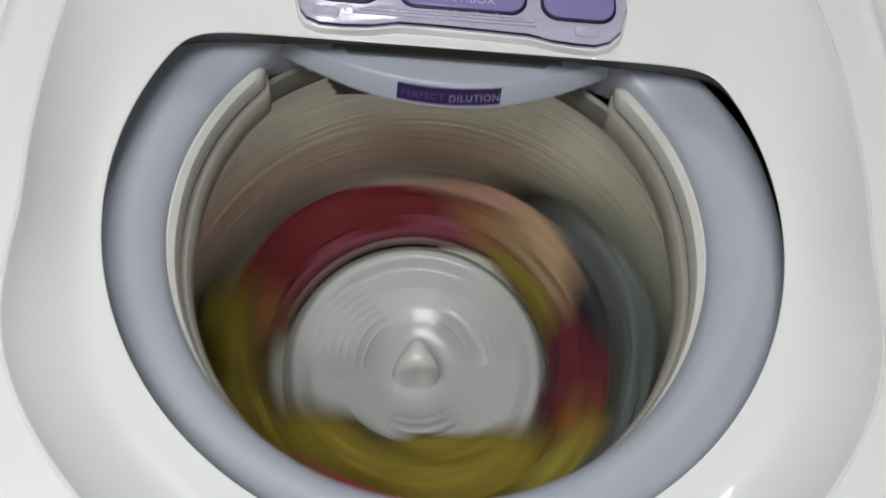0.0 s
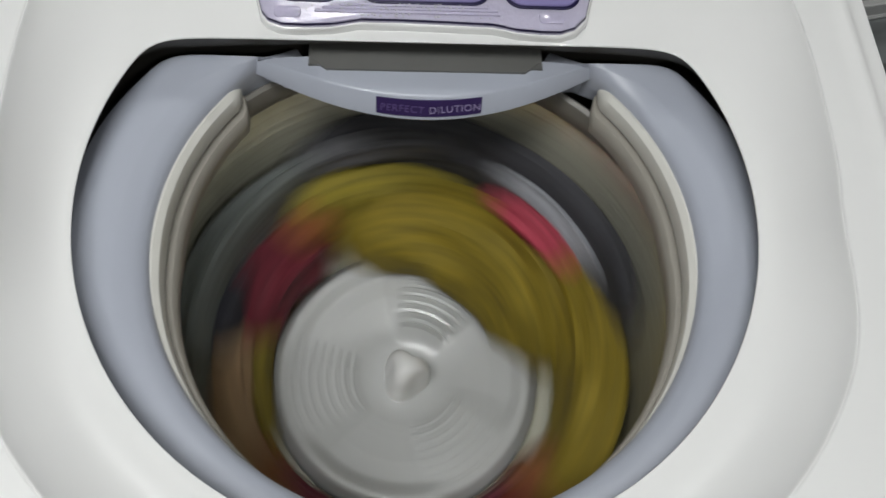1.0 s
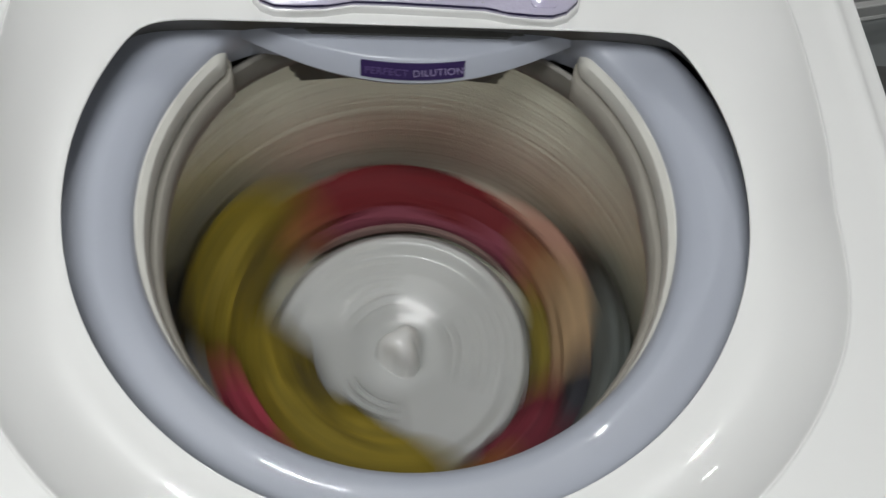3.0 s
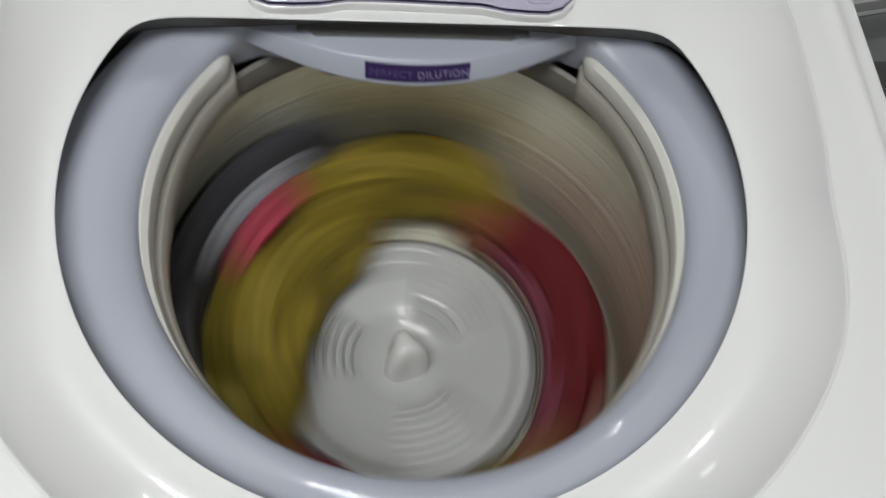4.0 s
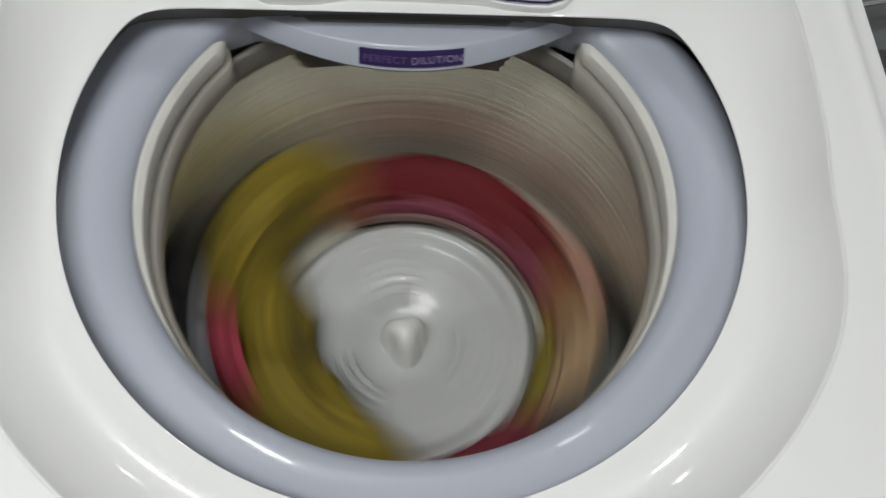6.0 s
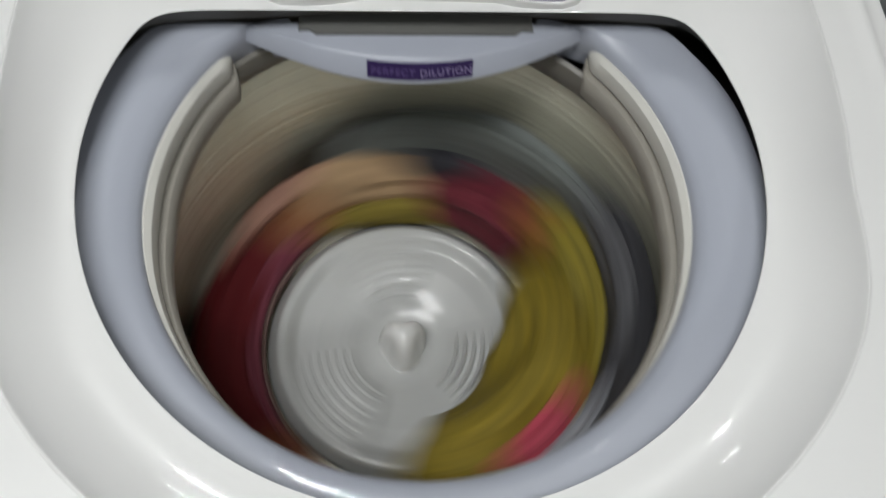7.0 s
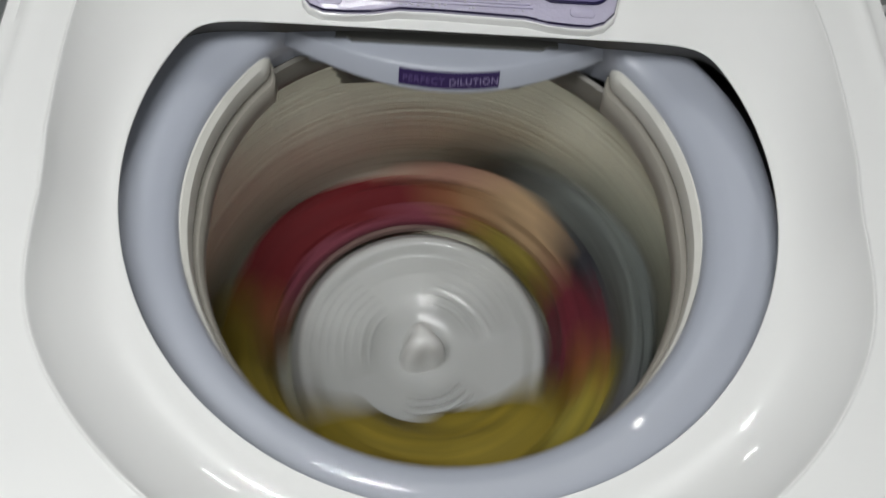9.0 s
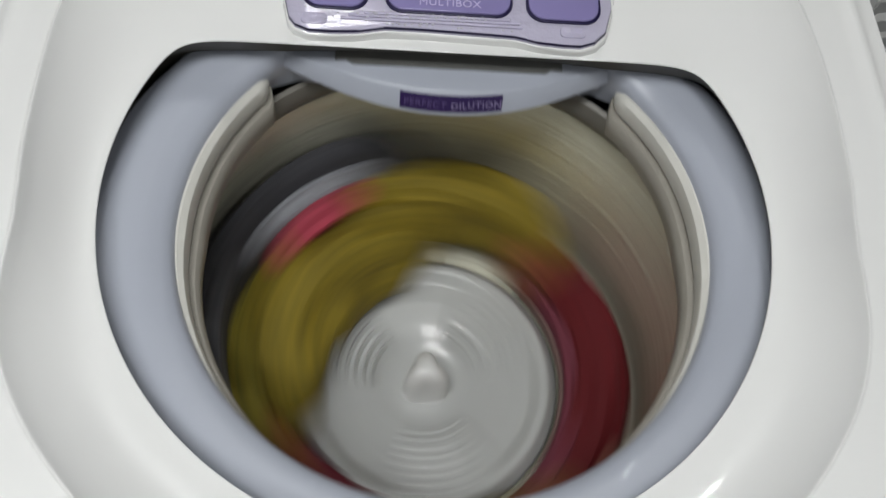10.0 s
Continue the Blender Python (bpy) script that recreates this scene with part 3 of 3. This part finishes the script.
def axis_pose(t, spin):
    x0, y0 = sway(t, True)
    x1, y1 = sway(t, False)
    lean = pose(*at(AX + x0, AY + y0, ZB), -math.degrees((y1 - y0) / 0.34), math.degrees((x1 - x0) / 0.34), 0)
    return lean @ pose(0, 0, 0, 0, 0, turned(t)) if spin else lean


def motions():
    times = [i / FPS for i in range(int(10 * FPS) + 1)]
    spinning = [(t, axis_pose(t, True)) for t in times]
    for ob in [THE_DRUM, *GARMENTS]:
        walk(ob, spinning)
    walk(TUB, [(t, axis_pose(t, False)) for t in times])
    walk(COVER, [(t, pose(*at(*sway(t, False), 0))) for t in times])


def crate():
    """A slatted white crate on the floor beside the machine."""
    c = thing("plastic_crate", (1.24, 1.3, 0), "white slatted plastic crate on the floor", "crate")
    c.rotation_euler = (0, 0, radians(12))
    bm = bmesh.new()
    block(bm, -0.2, 0.2, -0.15, 0.15, 0.0, 0.012, 0.003)
    part("base", bm, WHITE, c)
    for z0, z1 in ((0.03, 0.075), (0.1, 0.15), (0.18, 0.23)):
        for x0, x1, y0, y1 in ((-0.205, 0.205, -0.157, -0.15), (-0.205, 0.205, 0.15, 0.157), (-0.207, -0.2, -0.15, 0.15), (0.2, 0.207, -0.15, 0.15)):
            bm = bmesh.new()
            block(bm, x0, x1, y0, y1, z0, z1, 0.002)
            part("slat", bm, WHITE, c)
    for x in (-0.2, 0.2):
        for y in (-0.15, 0.15):
            bm = bmesh.new()
            block(bm, x - 0.012, x + 0.012, y - 0.012, y + 0.012, 0.0, 0.235, 0.004)
            part("corner_post", bm, WHITE, c)


def mat():
    # dark sheet added where the floor beside the machine lies in shadow
    m = thing("floor_shade_sheet", (1.2, 0.9, 0), "dark ribbed sheet standing in for shadowed floor beside the machine", "mat")
    bm = bmesh.new()
    slab(bm, rounded(-0.2, 0.3, -0.75, 0.12, 0.03), 0.001, 0.012, 0.003)
    part("shade_sheet", bm, DARK, m)
    for i in range(9):
        bm = bmesh.new()
        block(bm, -0.18, 0.28, -0.7 + 0.085 * i, -0.69 + 0.085 * i, 0.011, 0.015, 0.001)
        part("shade_rib", bm, DARK, m)


room()
crate()
mat()
washing_machine()
dispenser()
COVER = tub_cover()
TUB = outer_tub()
THE_DRUM = drum()
GARMENTS = []
for *row, extra in LAUNDRY:
    GARMENTS.append(garment(*row, **extra))
motions()
